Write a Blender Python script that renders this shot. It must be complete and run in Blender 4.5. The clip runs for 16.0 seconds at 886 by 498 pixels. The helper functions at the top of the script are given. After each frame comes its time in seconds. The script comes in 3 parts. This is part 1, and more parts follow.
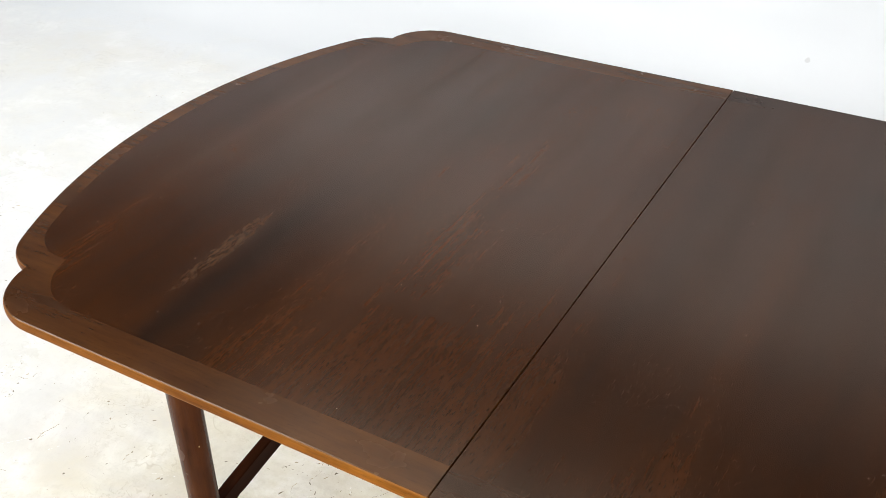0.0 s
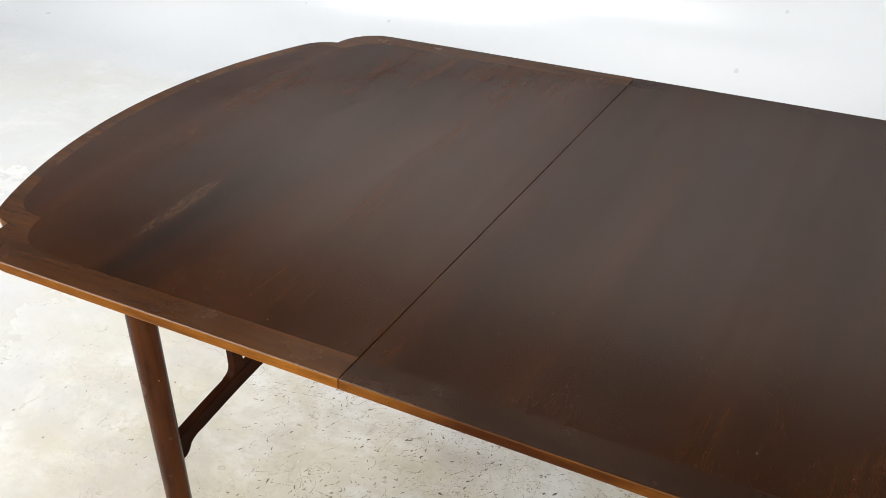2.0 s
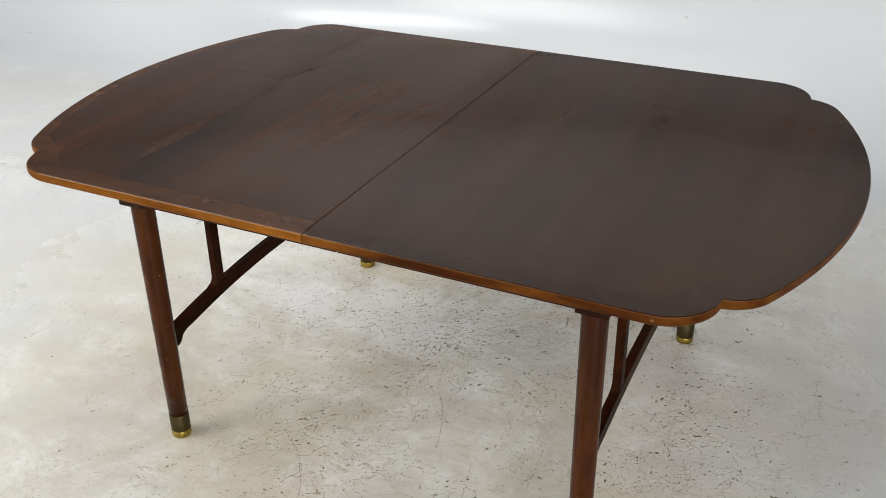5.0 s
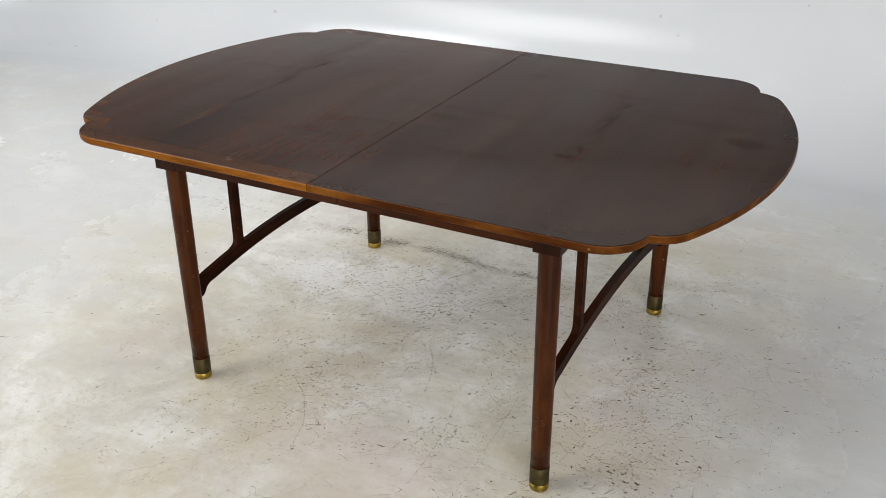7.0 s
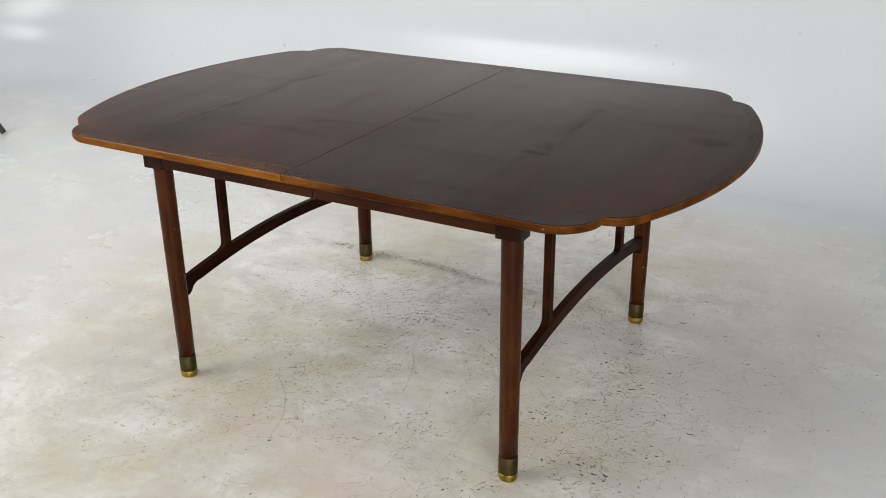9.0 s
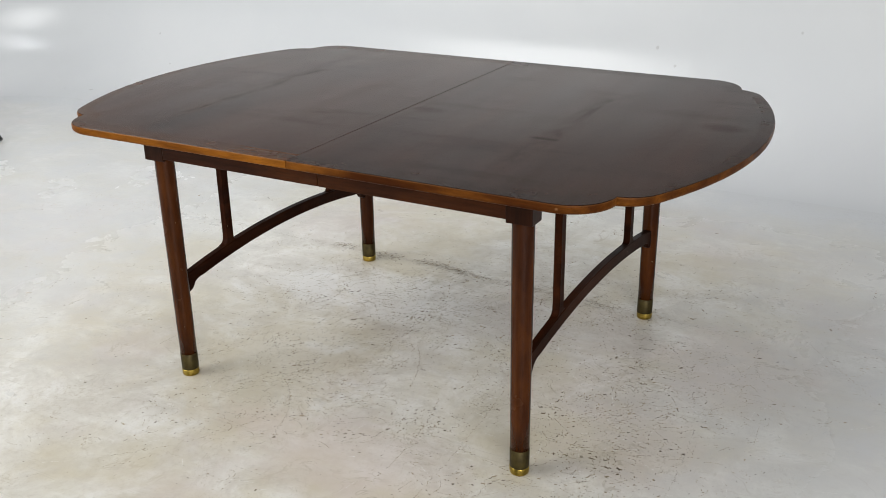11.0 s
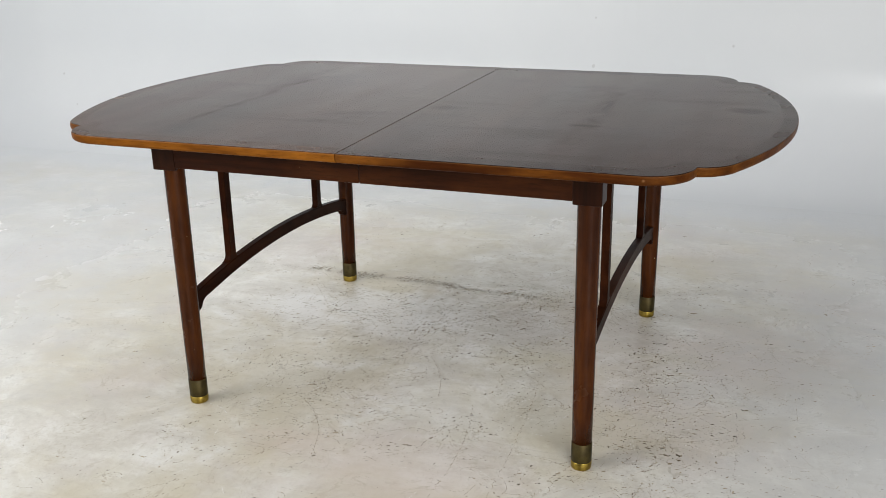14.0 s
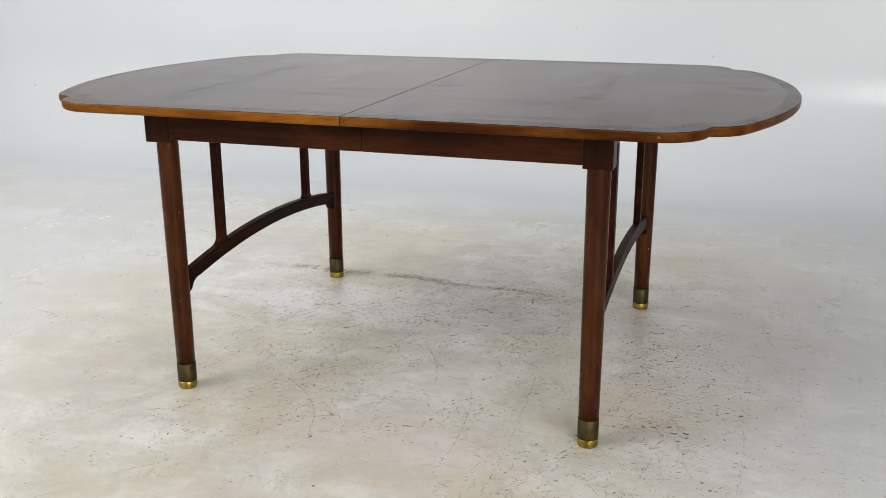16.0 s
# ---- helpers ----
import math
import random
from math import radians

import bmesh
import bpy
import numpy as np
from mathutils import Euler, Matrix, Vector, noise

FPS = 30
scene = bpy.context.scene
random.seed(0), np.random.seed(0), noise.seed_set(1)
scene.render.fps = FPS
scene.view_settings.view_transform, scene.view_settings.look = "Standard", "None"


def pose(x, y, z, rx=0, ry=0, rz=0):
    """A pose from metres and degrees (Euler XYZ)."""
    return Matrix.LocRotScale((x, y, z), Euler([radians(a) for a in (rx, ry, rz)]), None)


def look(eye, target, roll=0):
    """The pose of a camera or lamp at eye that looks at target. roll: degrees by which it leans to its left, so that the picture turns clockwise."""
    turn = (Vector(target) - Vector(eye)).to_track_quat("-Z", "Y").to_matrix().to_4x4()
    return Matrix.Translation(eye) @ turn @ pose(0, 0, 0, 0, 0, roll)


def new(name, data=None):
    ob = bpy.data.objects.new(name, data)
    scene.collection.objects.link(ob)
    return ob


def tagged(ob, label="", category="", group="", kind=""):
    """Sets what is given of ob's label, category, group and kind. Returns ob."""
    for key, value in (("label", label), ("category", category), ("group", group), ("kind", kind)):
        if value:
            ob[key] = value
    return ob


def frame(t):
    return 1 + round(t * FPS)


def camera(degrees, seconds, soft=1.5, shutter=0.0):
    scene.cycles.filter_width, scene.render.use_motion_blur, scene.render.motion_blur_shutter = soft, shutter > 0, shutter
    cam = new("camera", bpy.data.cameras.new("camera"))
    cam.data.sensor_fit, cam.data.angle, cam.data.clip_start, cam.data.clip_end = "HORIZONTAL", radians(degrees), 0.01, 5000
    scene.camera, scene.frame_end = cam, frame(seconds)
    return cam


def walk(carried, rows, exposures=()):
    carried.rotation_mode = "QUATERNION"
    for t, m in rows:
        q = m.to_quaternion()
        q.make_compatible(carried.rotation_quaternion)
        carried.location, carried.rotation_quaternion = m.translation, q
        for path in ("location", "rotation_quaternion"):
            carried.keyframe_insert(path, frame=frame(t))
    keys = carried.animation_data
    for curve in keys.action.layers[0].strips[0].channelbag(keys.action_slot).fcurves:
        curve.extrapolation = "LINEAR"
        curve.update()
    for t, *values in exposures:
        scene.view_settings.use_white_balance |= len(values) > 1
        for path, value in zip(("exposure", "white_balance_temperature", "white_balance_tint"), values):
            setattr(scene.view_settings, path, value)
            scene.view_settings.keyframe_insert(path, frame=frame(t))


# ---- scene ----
cam = camera(48.7, 16.0, soft=0.5)

PATH = [
    (0, (0.381, -1.239, 1.562), (-0.44, 0.206, 0.45), -0.3),
    (0.5, (0.448, -1.266, 1.563), (-0.385, 0.185, 0.466), -0.4),
    (1, (0.511, -1.307, 1.559), (-0.332, 0.153, 0.483), -0.4),
    (1.5, (0.572, -1.361, 1.557), (-0.275, 0.111, 0.501), -0.7),
    (2, (0.619, -1.434, 1.559), (-0.206, 0.065, 0.524), -1.0),
    (2.5, (0.65, -1.489, 1.552), (-0.148, 0.038, 0.537), -1.4),
    (3, (0.676, -1.573, 1.548), (-0.099, -0.024, 0.549), -1.4),
    (3.5, (0.706, -1.68, 1.553), (-0.046, -0.111, 0.567), -1.2),
    (4, (0.768, -1.778, 1.559), (0.016, -0.201, 0.587), -1.2),
    (6.5, (1.142, -2.107, 1.581), (0.317, -0.538, 0.656), 0.0),
    (7, (1.189, -2.213, 1.569), (0.351, -0.632, 0.674), -0.3),
    (7.5, (1.24, -2.29, 1.575), (0.389, -0.702, 0.707), -0.4),
    (8, (1.279, -2.293, 1.541), (0.409, -0.699, 0.702), -0.5),
    (8.5, (1.33, -2.28, 1.5), (0.442, -0.684, 0.687), -0.5),
    (9, (1.365, -2.263, 1.467), (0.459, -0.667, 0.672), -0.6),
    (11.5, (1.3, -2.265, 1.355), (0.404, -0.639, 0.613), -1.2),
    (12, (1.231, -2.299, 1.333), (0.37, -0.646, 0.607), -1.3),
    (12.5, (1.161, -2.334, 1.326), (0.337, -0.656, 0.615), -1.5),
    (13, (1.111, -2.372, 1.299), (0.337, -0.661, 0.61), -1.4),
    (13.5, (1.026, -2.422, 1.267), (0.306, -0.681, 0.595), -1.3),
    (14, (0.925, -2.427, 1.231), (0.262, -0.659, 0.571), -1.1),
    (14.5, (0.842, -2.436, 1.182), (0.218, -0.648, 0.54), -0.8),
    (15, (0.827, -2.447, 1.14), (0.228, -0.643, 0.516), -0.5),
    (15.5, (0.835, -2.456, 1.101), (0.243, -0.643, 0.498), -0.3),
    (16, (0.833, -2.46, 1.063), (0.237, -0.641, 0.485), -0.2),
]
EXPOSURE = [(0.0, 0.60), (1.0, 0.56), (2.0, 0.48), (3.0, 0.35), (4.0, 0.21), (6.5, 0.10), (9.0, 0.05), (16.0, 0.05)]
walk(cam, [(t, look(eye, target, roll)) for t, eye, target, roll in PATH], EXPOSURE)

# ---- world and lights ----
world = bpy.data.worlds.new("studio_dark")
world.use_nodes = True
world.node_tree.nodes["Background"].inputs[0].default_value = (0.75, 0.8, 0.85, 1)
world.node_tree.nodes["Background"].inputs[1].default_value = 0.05
scene.world = world


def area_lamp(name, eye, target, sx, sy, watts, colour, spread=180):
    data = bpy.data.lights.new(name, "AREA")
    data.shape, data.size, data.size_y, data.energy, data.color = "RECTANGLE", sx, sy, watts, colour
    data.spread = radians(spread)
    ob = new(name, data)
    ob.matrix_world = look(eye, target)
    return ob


# unseen lamp, added as broad soft fill from above
area_lamp("overhead_fill", (-1.3, 0.3, 4.0), (-1.1, 0.3, 0), 3.6, 2.4, 46, (1.0, 0.99, 0.97))
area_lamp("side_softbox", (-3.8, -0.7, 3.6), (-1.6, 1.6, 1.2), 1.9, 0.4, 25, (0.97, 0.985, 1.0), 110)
# two more unseen lamps, added to fill the floor, legs and table front
area_lamp("front_fill", (-3.0, -3.2, 2.6), (0.2, 0.2, 0.0), 2.6, 2.2, 144, (0.99, 0.99, 0.98))
area_lamp("front_fill_right", (2.9, -3.9, 1.8), (0.4, -0.1, 0.1), 2.6, 2.2, 174, (1.0, 0.99, 0.985))


# ---- materials ----
class Nodes:
    """A short way to wire a procedural material."""

    def __init__(self, name):
        self.mat = bpy.data.materials.new(name)
        self.mat.use_nodes = True
        self.t = self.mat.node_tree
        self.bsdf = self.t.nodes["Principled BSDF"]
        self.co = self.add("ShaderNodeTexCoord").outputs["Object"]

    def add(self, kind, **settings):
        n = self.t.nodes.new(kind)
        for k, v in settings.items():
            if k == "operation":
                n.operation = v
            elif k == "data_type":
                n.data_type = v
            elif k == "blend_type":
                n.blend_type = v
            elif k == "feature":
                n.feature = v
        return n

    def link(self, a, b):
        self.t.links.new(a, b)

    def put(self, socket, v):
        if isinstance(v, bpy.types.NodeSocket):
            self.link(v, socket)
        elif v is not None:
            socket.default_value = v

    def scaled(self, co, scale, turn=(0, 0, 0), shift=(0, 0, 0)):
        m = self.add("ShaderNodeMapping")
        self.link(co, m.inputs[0])
        m.inputs["Scale"].default_value = scale
        m.inputs["Rotation"].default_value = turn
        m.inputs["Location"].default_value = shift
        return m.outputs[0]

    def noise(self, co, scale, detail=4, rough=0.55, distort=0.0):
        n = self.add("ShaderNodeTexNoise")
        self.link(co, n.inputs["Vector"])
        n.inputs["Scale"].default_value, n.inputs["Detail"].default_value = scale, detail
        n.inputs["Roughness"].default_value, n.inputs["Distortion"].default_value = rough, distort
        return n.outputs["Fac"]

    def ramp(self, v, lo, hi, a=0.0, b=1.0):
        n = self.add("ShaderNodeMapRange")
        self.put(n.inputs[0], v)
        n.inputs[1].default_value, n.inputs[2].default_value = lo, hi
        n.inputs[3].default_value, n.inputs[4].default_value = a, b
        return n.outputs[0]

    def math(self, op, a, b=None, clamp=False):
        n = self.add("ShaderNodeMath", operation=op)
        n.use_clamp = clamp
        self.put(n.inputs[0], a)
        self.put(n.inputs[1], b)
        return n.outputs[0]

    def mix(self, f, a, b, blend="MIX"):
        n = self.add("ShaderNodeMix", data_type="RGBA", blend_type=blend)
        self.put(n.inputs[0], f)
        self.put(n.inputs[6], a)
        self.put(n.inputs[7], b)
        return n.outputs[2]

    def axis(self, co, k):
        n = self.add("ShaderNodeSeparateXYZ")
        self.link(co, n.inputs[0])
        return n.outputs[k]

    def bump(self, h, strength, distance):
        n = self.add("ShaderNodeBump")
        n.inputs["Strength"].default_value, n.inputs["Distance"].default_value = strength, distance
        self.link(h, n.inputs["Height"])
        self.link(n.outputs[0], self.bsdf.inputs["Normal"])

    def done(self, colour=None, rough=None, metal=None, ior=None, spec=None):
        self.put(self.bsdf.inputs["Base Color"], colour)
        self.put(self.bsdf.inputs["Roughness"], rough)
        self.put(self.bsdf.inputs["Metallic"], metal)
        self.put(self.bsdf.inputs["IOR"], ior)
        self.put(self.bsdf.inputs["Specular IOR Level"], spec)
        return self.mat


def rgb(r, g, b):
    return (r, g, b, 1.0)


def wood(name, dark, mid, light, along, rough=0.3, pores=0.4, chips=0.0, spec=0.2, worn=None, ior=1.5, arris_glint=0.0, streak=1.0, satin=False):
    """Stained, varnished wood; along: the axis of the grain, 0 to 2; worn: a place where the edge is knocked pale."""
    n = Nodes(name)
    long = [1.0, 1.0, 1.0]
    long[along] = 0.06
    wide = n.scaled(n.co, long)
    broad = n.noise(wide, 24.0, 5, 0.65, 0.6)
    fine = n.noise(wide, 160.0, 4, 0.65)
    some = [1.0, 1.0, 1.0]
    some[along] = 0.3
    blotch = n.noise(n.scaled(n.co, some), 11.0, 4, 0.6)
    cloud = n.noise(n.scaled(n.co, some), 34.0, 4, 0.65)
    short = [1.0, 1.0, 1.0]
    short[along] = 0.12
    pore = n.noise(n.scaled(n.co, short), 480.0, 2, 0.5)
    c = n.mix(n.ramp(broad, 0.36, 0.64), rgb(*dark), rgb(*mid))
    c = n.mix(n.ramp(blotch, 0.44, 0.68, 0.0, 0.85), c, rgb(*light))
    c = n.mix(n.ramp(cloud, 0.5, 0.7, 0.0, 0.6 * streak), c, rgb(*[k * 0.8 for k in dark]))
    c = n.mix(n.ramp(fine, 0.45, 0.75, 0.0, 0.5 * streak), c, rgb(*[k * 0.6 for k in dark]))
    c = n.mix(n.ramp(pore, 0.6, 0.72, 0.0, pores), c, rgb(*[k * 0.3 for k in dark]))
    if chips:
        fleck = n.noise(n.scaled(n.co, (1, 1, 0.6)), 130.0, 1, 0.4)
        c = n.mix(n.ramp(fleck, 0.80, 0.82, 0.0, chips), c, rgb(0.42, 0.32, 0.20))
    if worn:
        d = n.add("ShaderNodeVectorMath", operation="DISTANCE")
        n.link(n.co, d.inputs[0])
        d.inputs[1].default_value = worn
        near = n.math("ADD", d.outputs["Value"], n.ramp(cloud, 0.2, 0.8, -0.006, 0.006))
        c = n.mix(n.ramp(near, 0.0, 0.004, 0.3, 0.0), c, rgb(0.42, 0.25, 0.12))
    # edge highlight painted into the colour: a paler line along the top
    if arris_glint:
        pale_mask = n.math("MULTIPLY", n.ramp(n.axis(n.co, 2), 0.7368, 0.7382, 0.0, arris_glint), n.ramp(cloud, 0.3, 0.6, 0.35, 1.0))
        c = n.mix(pale_mask, c, rgb(0.45, 0.27, 0.13))
    r = n.ramp(n.noise(n.co, 9.0, 4, 0.6), 0.3, 0.7, rough - 0.015, rough + 0.06)
    n.bump(n.mix(0.5, fine, pore), 0.1, 0.0006)
    if satin:
        spec = varnish(n)
    return n.done(c, r, 0.0, ior, spec)


def varnish(n, dull=None):
    """The gloss of an old satin varnish. A hand-set ramp by view angle puts in its sheen: strong at a steep view, weak
    along the surface, where scuffs and stains break it up.
    """
    w = n.add("ShaderNodeLayerWeight")
    w.inputs["Blend"].default_value = 0.5
    low = n.ramp(w.outputs["Facing"], 0.72, 0.90, 0.035, 0.19)
    if dull is not None:
        low = n.math("MULTIPLY", low, n.ramp(dull, 0.0, 1.0, 1.0, 0.12))
    along = n.ramp(w.outputs["Facing"], 0.42, 0.64)
    steep = n.math("MULTIPLY", n.math("SUBTRACT", 1.0, along), 0.43)
    n.bsdf.inputs["Specular Tint"].default_value = (1.0, 0.80, 0.62, 1.0)
    uneven = n.ramp(n.noise(n.scaled(n.co, (1.0, 0.07, 1.0)), 7.0, 6, 0.65, 0.4), 0.3, 0.7, 0.7, 1.3)
    return n.math("MULTIPLY", n.math("ADD", steep, n.math("MULTIPLY", along, low)), uneven)


def field_wood():
    """The worn dark veneer of the top: grain across the table, stained joints, a pale scuff, dust."""
    n = Nodes("dark_top_veneer")
    grain = n.scaled(n.co, (1.0, 0.05, 1.0))
    broad = n.noise(grain, 6.0, 6, 0.62, 0.5)
    fine = n.noise(grain, 120.0, 5, 0.7)
    pore = n.noise(n.scaled(n.co, (1.0, 0.16, 1.0)), 520.0, 2, 0.5)
    blotch = n.noise(n.scaled(n.co, (1.0, 0.5, 1.0)), 5.0, 5, 0.62, 0.3)
    cloud = n.noise(n.scaled(n.co, (1.0, 0.7, 1.0)), 13.0, 4, 0.6)
    c = n.mix(n.ramp(broad, 0.3, 0.7), rgb(0.0155, 0.0044, 0.0012), rgb(0.052, 0.0150, 0.0026))
    c = n.mix(n.ramp(blotch, 0.38, 0.85, 0.0, 0.45), c, rgb(0.072, 0.0216, 0.0036))
    c = n.mix(n.ramp(cloud, 0.46, 0.8, 0.0, 0.4), c, rgb(0.008, 0.003, 0.0014))
    x, y = n.axis(n.co, 0), n.axis(n.co, 1)
    calm = n.ramp(x, -0.001, 0.001, 1.0, 0.8)
    c = n.mix(n.ramp(x, -0.001, 0.001, 0.0, 0.15), c, rgb(0.011, 0.0045, 0.0022))
    c = n.mix(n.math("MULTIPLY", n.ramp(fine, 0.42, 0.70, 0.0, 0.4), calm), c, rgb(0.005, 0.002, 0.0012))
    c = n.mix(n.math("MULTIPLY", n.ramp(pore, 0.56, 0.68, 0.0, 0.4), calm), c, rgb(0.004, 0.002, 0.0012))
    # open pores filled with pale dust, in patches
    open_pore = n.noise(n.scaled(n.co, (1.0, 0.14, 1.0), (0, 0, 0), (3, 1, 0)), 620.0, 2, 0.5)
    patch = n.ramp(n.noise(n.co, 4.0, 3, 0.6), 0.42, 0.62, 0.1, 1.0)
    c = n.mix(n.math("MULTIPLY", n.math("MULTIPLY", n.ramp(open_pore, 0.64, 0.70, 0.0, 0.17), patch), calm), c, rgb(0.13, 0.075, 0.04))
    wob = n.ramp(n.noise(n.co, 6.0, 3, 0.6), 0.0, 1.0, -0.035, 0.035)
    # dark dulled lines along the veneer joints
    west, east = n.math("ABSOLUTE", n.math("ADD", n.math("ADD", x, 0.507), wob)), n.math("ABSOLUTE", n.math("ADD", n.math("SUBTRACT", x, 0.446), wob))
    line = n.ramp(n.math("MINIMUM", west, east), 0.002, 0.036, 1.0, 0.0)
    reach = n.ramp(n.math("ABSOLUTE", n.math("ADD", y, 0.05)), 0.28, 0.42, 1.0, 0.0)
    broken = n.ramp(n.noise(n.scaled(n.co, (1.2, 0.55, 1)), 17.0, 5, 0.7), 0.44, 0.72, 0.0, 1.0)
    smudge = n.ramp(n.noise(n.scaled(n.co, (0.6, 1.4, 1), (0, 0, 0), (2.3, 0.7, 0)), 7.0, 5, 0.7), 0.60, 0.82, 0.0, 0.5)
    # faint wiped bands across the grain
    wipe = n.ramp(n.noise(n.scaled(n.co, (0.35, 2.6, 1.0), (0, 0, 0.05), (1.7, 4.1, 0)), 5.0, 4, 0.6), 0.56, 0.74, 0.0, 0.3)
    stain = n.math("MAXIMUM", n.math("MAXIMUM", n.math("MULTIPLY", n.math("MULTIPLY", line, reach), broken), smudge), wipe)
    # single dark smears
    for px, py, rx, ry, f in ((0.445, -0.19, 0.04, 0.012, 0.6), (-0.5, 0.2, 0.010, 0.018, 0.9), (0.80, 0.08, 0.055, 0.04, 0.5), (-0.5, 0.0, 0.014, 0.10, 0.55),
                              (0.45, 0.10, 0.012, 0.12, 0.5), (-0.18, -0.21, 0.03, 0.012, 0.5), (0.06, -0.07, 0.05, 0.03, 0.35)):
        u = n.math("DIVIDE", n.math("SUBTRACT", n.math("ADD", x, n.math("MULTIPLY", wob, 0.5)), px), rx)
        v = n.math("DIVIDE", n.math("SUBTRACT", y, py), ry)
        q = n.math("ADD", n.math("MULTIPLY", u, u), n.math("MULTIPLY", v, v))
        q = n.math("ADD", q, n.ramp(cloud, 0.3, 0.7, -0.4, 0.4))
        stain = n.math("MAXIMUM", stain, n.ramp(q, 0.0, 1.3, f, 0.0))
    c = n.mix(n.math("MULTIPLY", stain, 0.3), c, rgb(0.007, 0.0035, 0.0025))
    # a darker strip of veneer along the west joint, towards the front
    strip = n.ramp(n.math("ABSOLUTE", n.math("ADD", n.math("ADD", x, 0.468), n.math("MULTIPLY", wob, 0.5))), 0.006, 0.045, 1.0, 0.0)
    c = n.mix(n.math("MULTIPLY", n.math("MULTIPLY", strip, n.ramp(y, -0.02, -0.22)), 0.7), c, rgb(0.007, 0.003, 0.0018))
    # pale rubbed patch beside the stain
    sx = n.math("DIVIDE", n.math("ADD", n.math("ADD", x, 0.516), n.math("MULTIPLY", wob, 0.3)), 0.020)
    sy = n.math("DIVIDE", n.math("ADD", y, 0.33), 0.14)
    d = n.math("ADD", n.math("MULTIPLY", sx, sx), n.math("MULTIPLY", sy, sy))
    pale_mask = n.math("MULTIPLY", n.ramp(d, 0.0, 1.0, 1.0, 0.0), n.ramp(n.noise(n.scaled(n.co, (1, 0.3, 1)), 260.0, 5, 0.75), 0.44, 0.66))
    c = n.mix(n.math("MULTIPLY", pale_mask, 0.34), c, rgb(0.19, 0.12, 0.07))
    dust = n.ramp(n.noise(n.co, 230.0, 0, 0.3), 0.888, 0.896, 0.0, 0.6)
    c = n.mix(dust, c, rgb(0.45, 0.40, 0.34))
    r = n.ramp(n.noise(n.scaled(n.co, (1.0, 0.5, 1.0)), 6.0, 6, 0.7), 0.3, 0.7, 0.19, 0.235)
    r = n.math("ADD", r, n.math("MULTIPLY", stain, 0.06))
    n.bump(n.mix(0.6, fine, pore), 0.16, 0.0005)
    return n.done(c, r, 0.0, 1.5, varnish(n, stain))


def clean_paint(n):
    """The white of the cyclorama: its colour and its roughness."""
    big = n.noise(n.co, 0.8, 4, 0.55)
    fine = n.noise(n.co, 30.0, 3, 0.6)
    c = n.mix(n.ramp(big, 0.3, 0.7), rgb(0.585, 0.605, 0.622), rgb(0.63, 0.645, 0.656))
    c = n.mix(n.ramp(fine, 0.62, 0.8, 0.0, 0.1), c, rgb(0.6, 0.6, 0.6))
    return c, n.ramp(big, 0.3, 0.7, 0.19, 0.262)


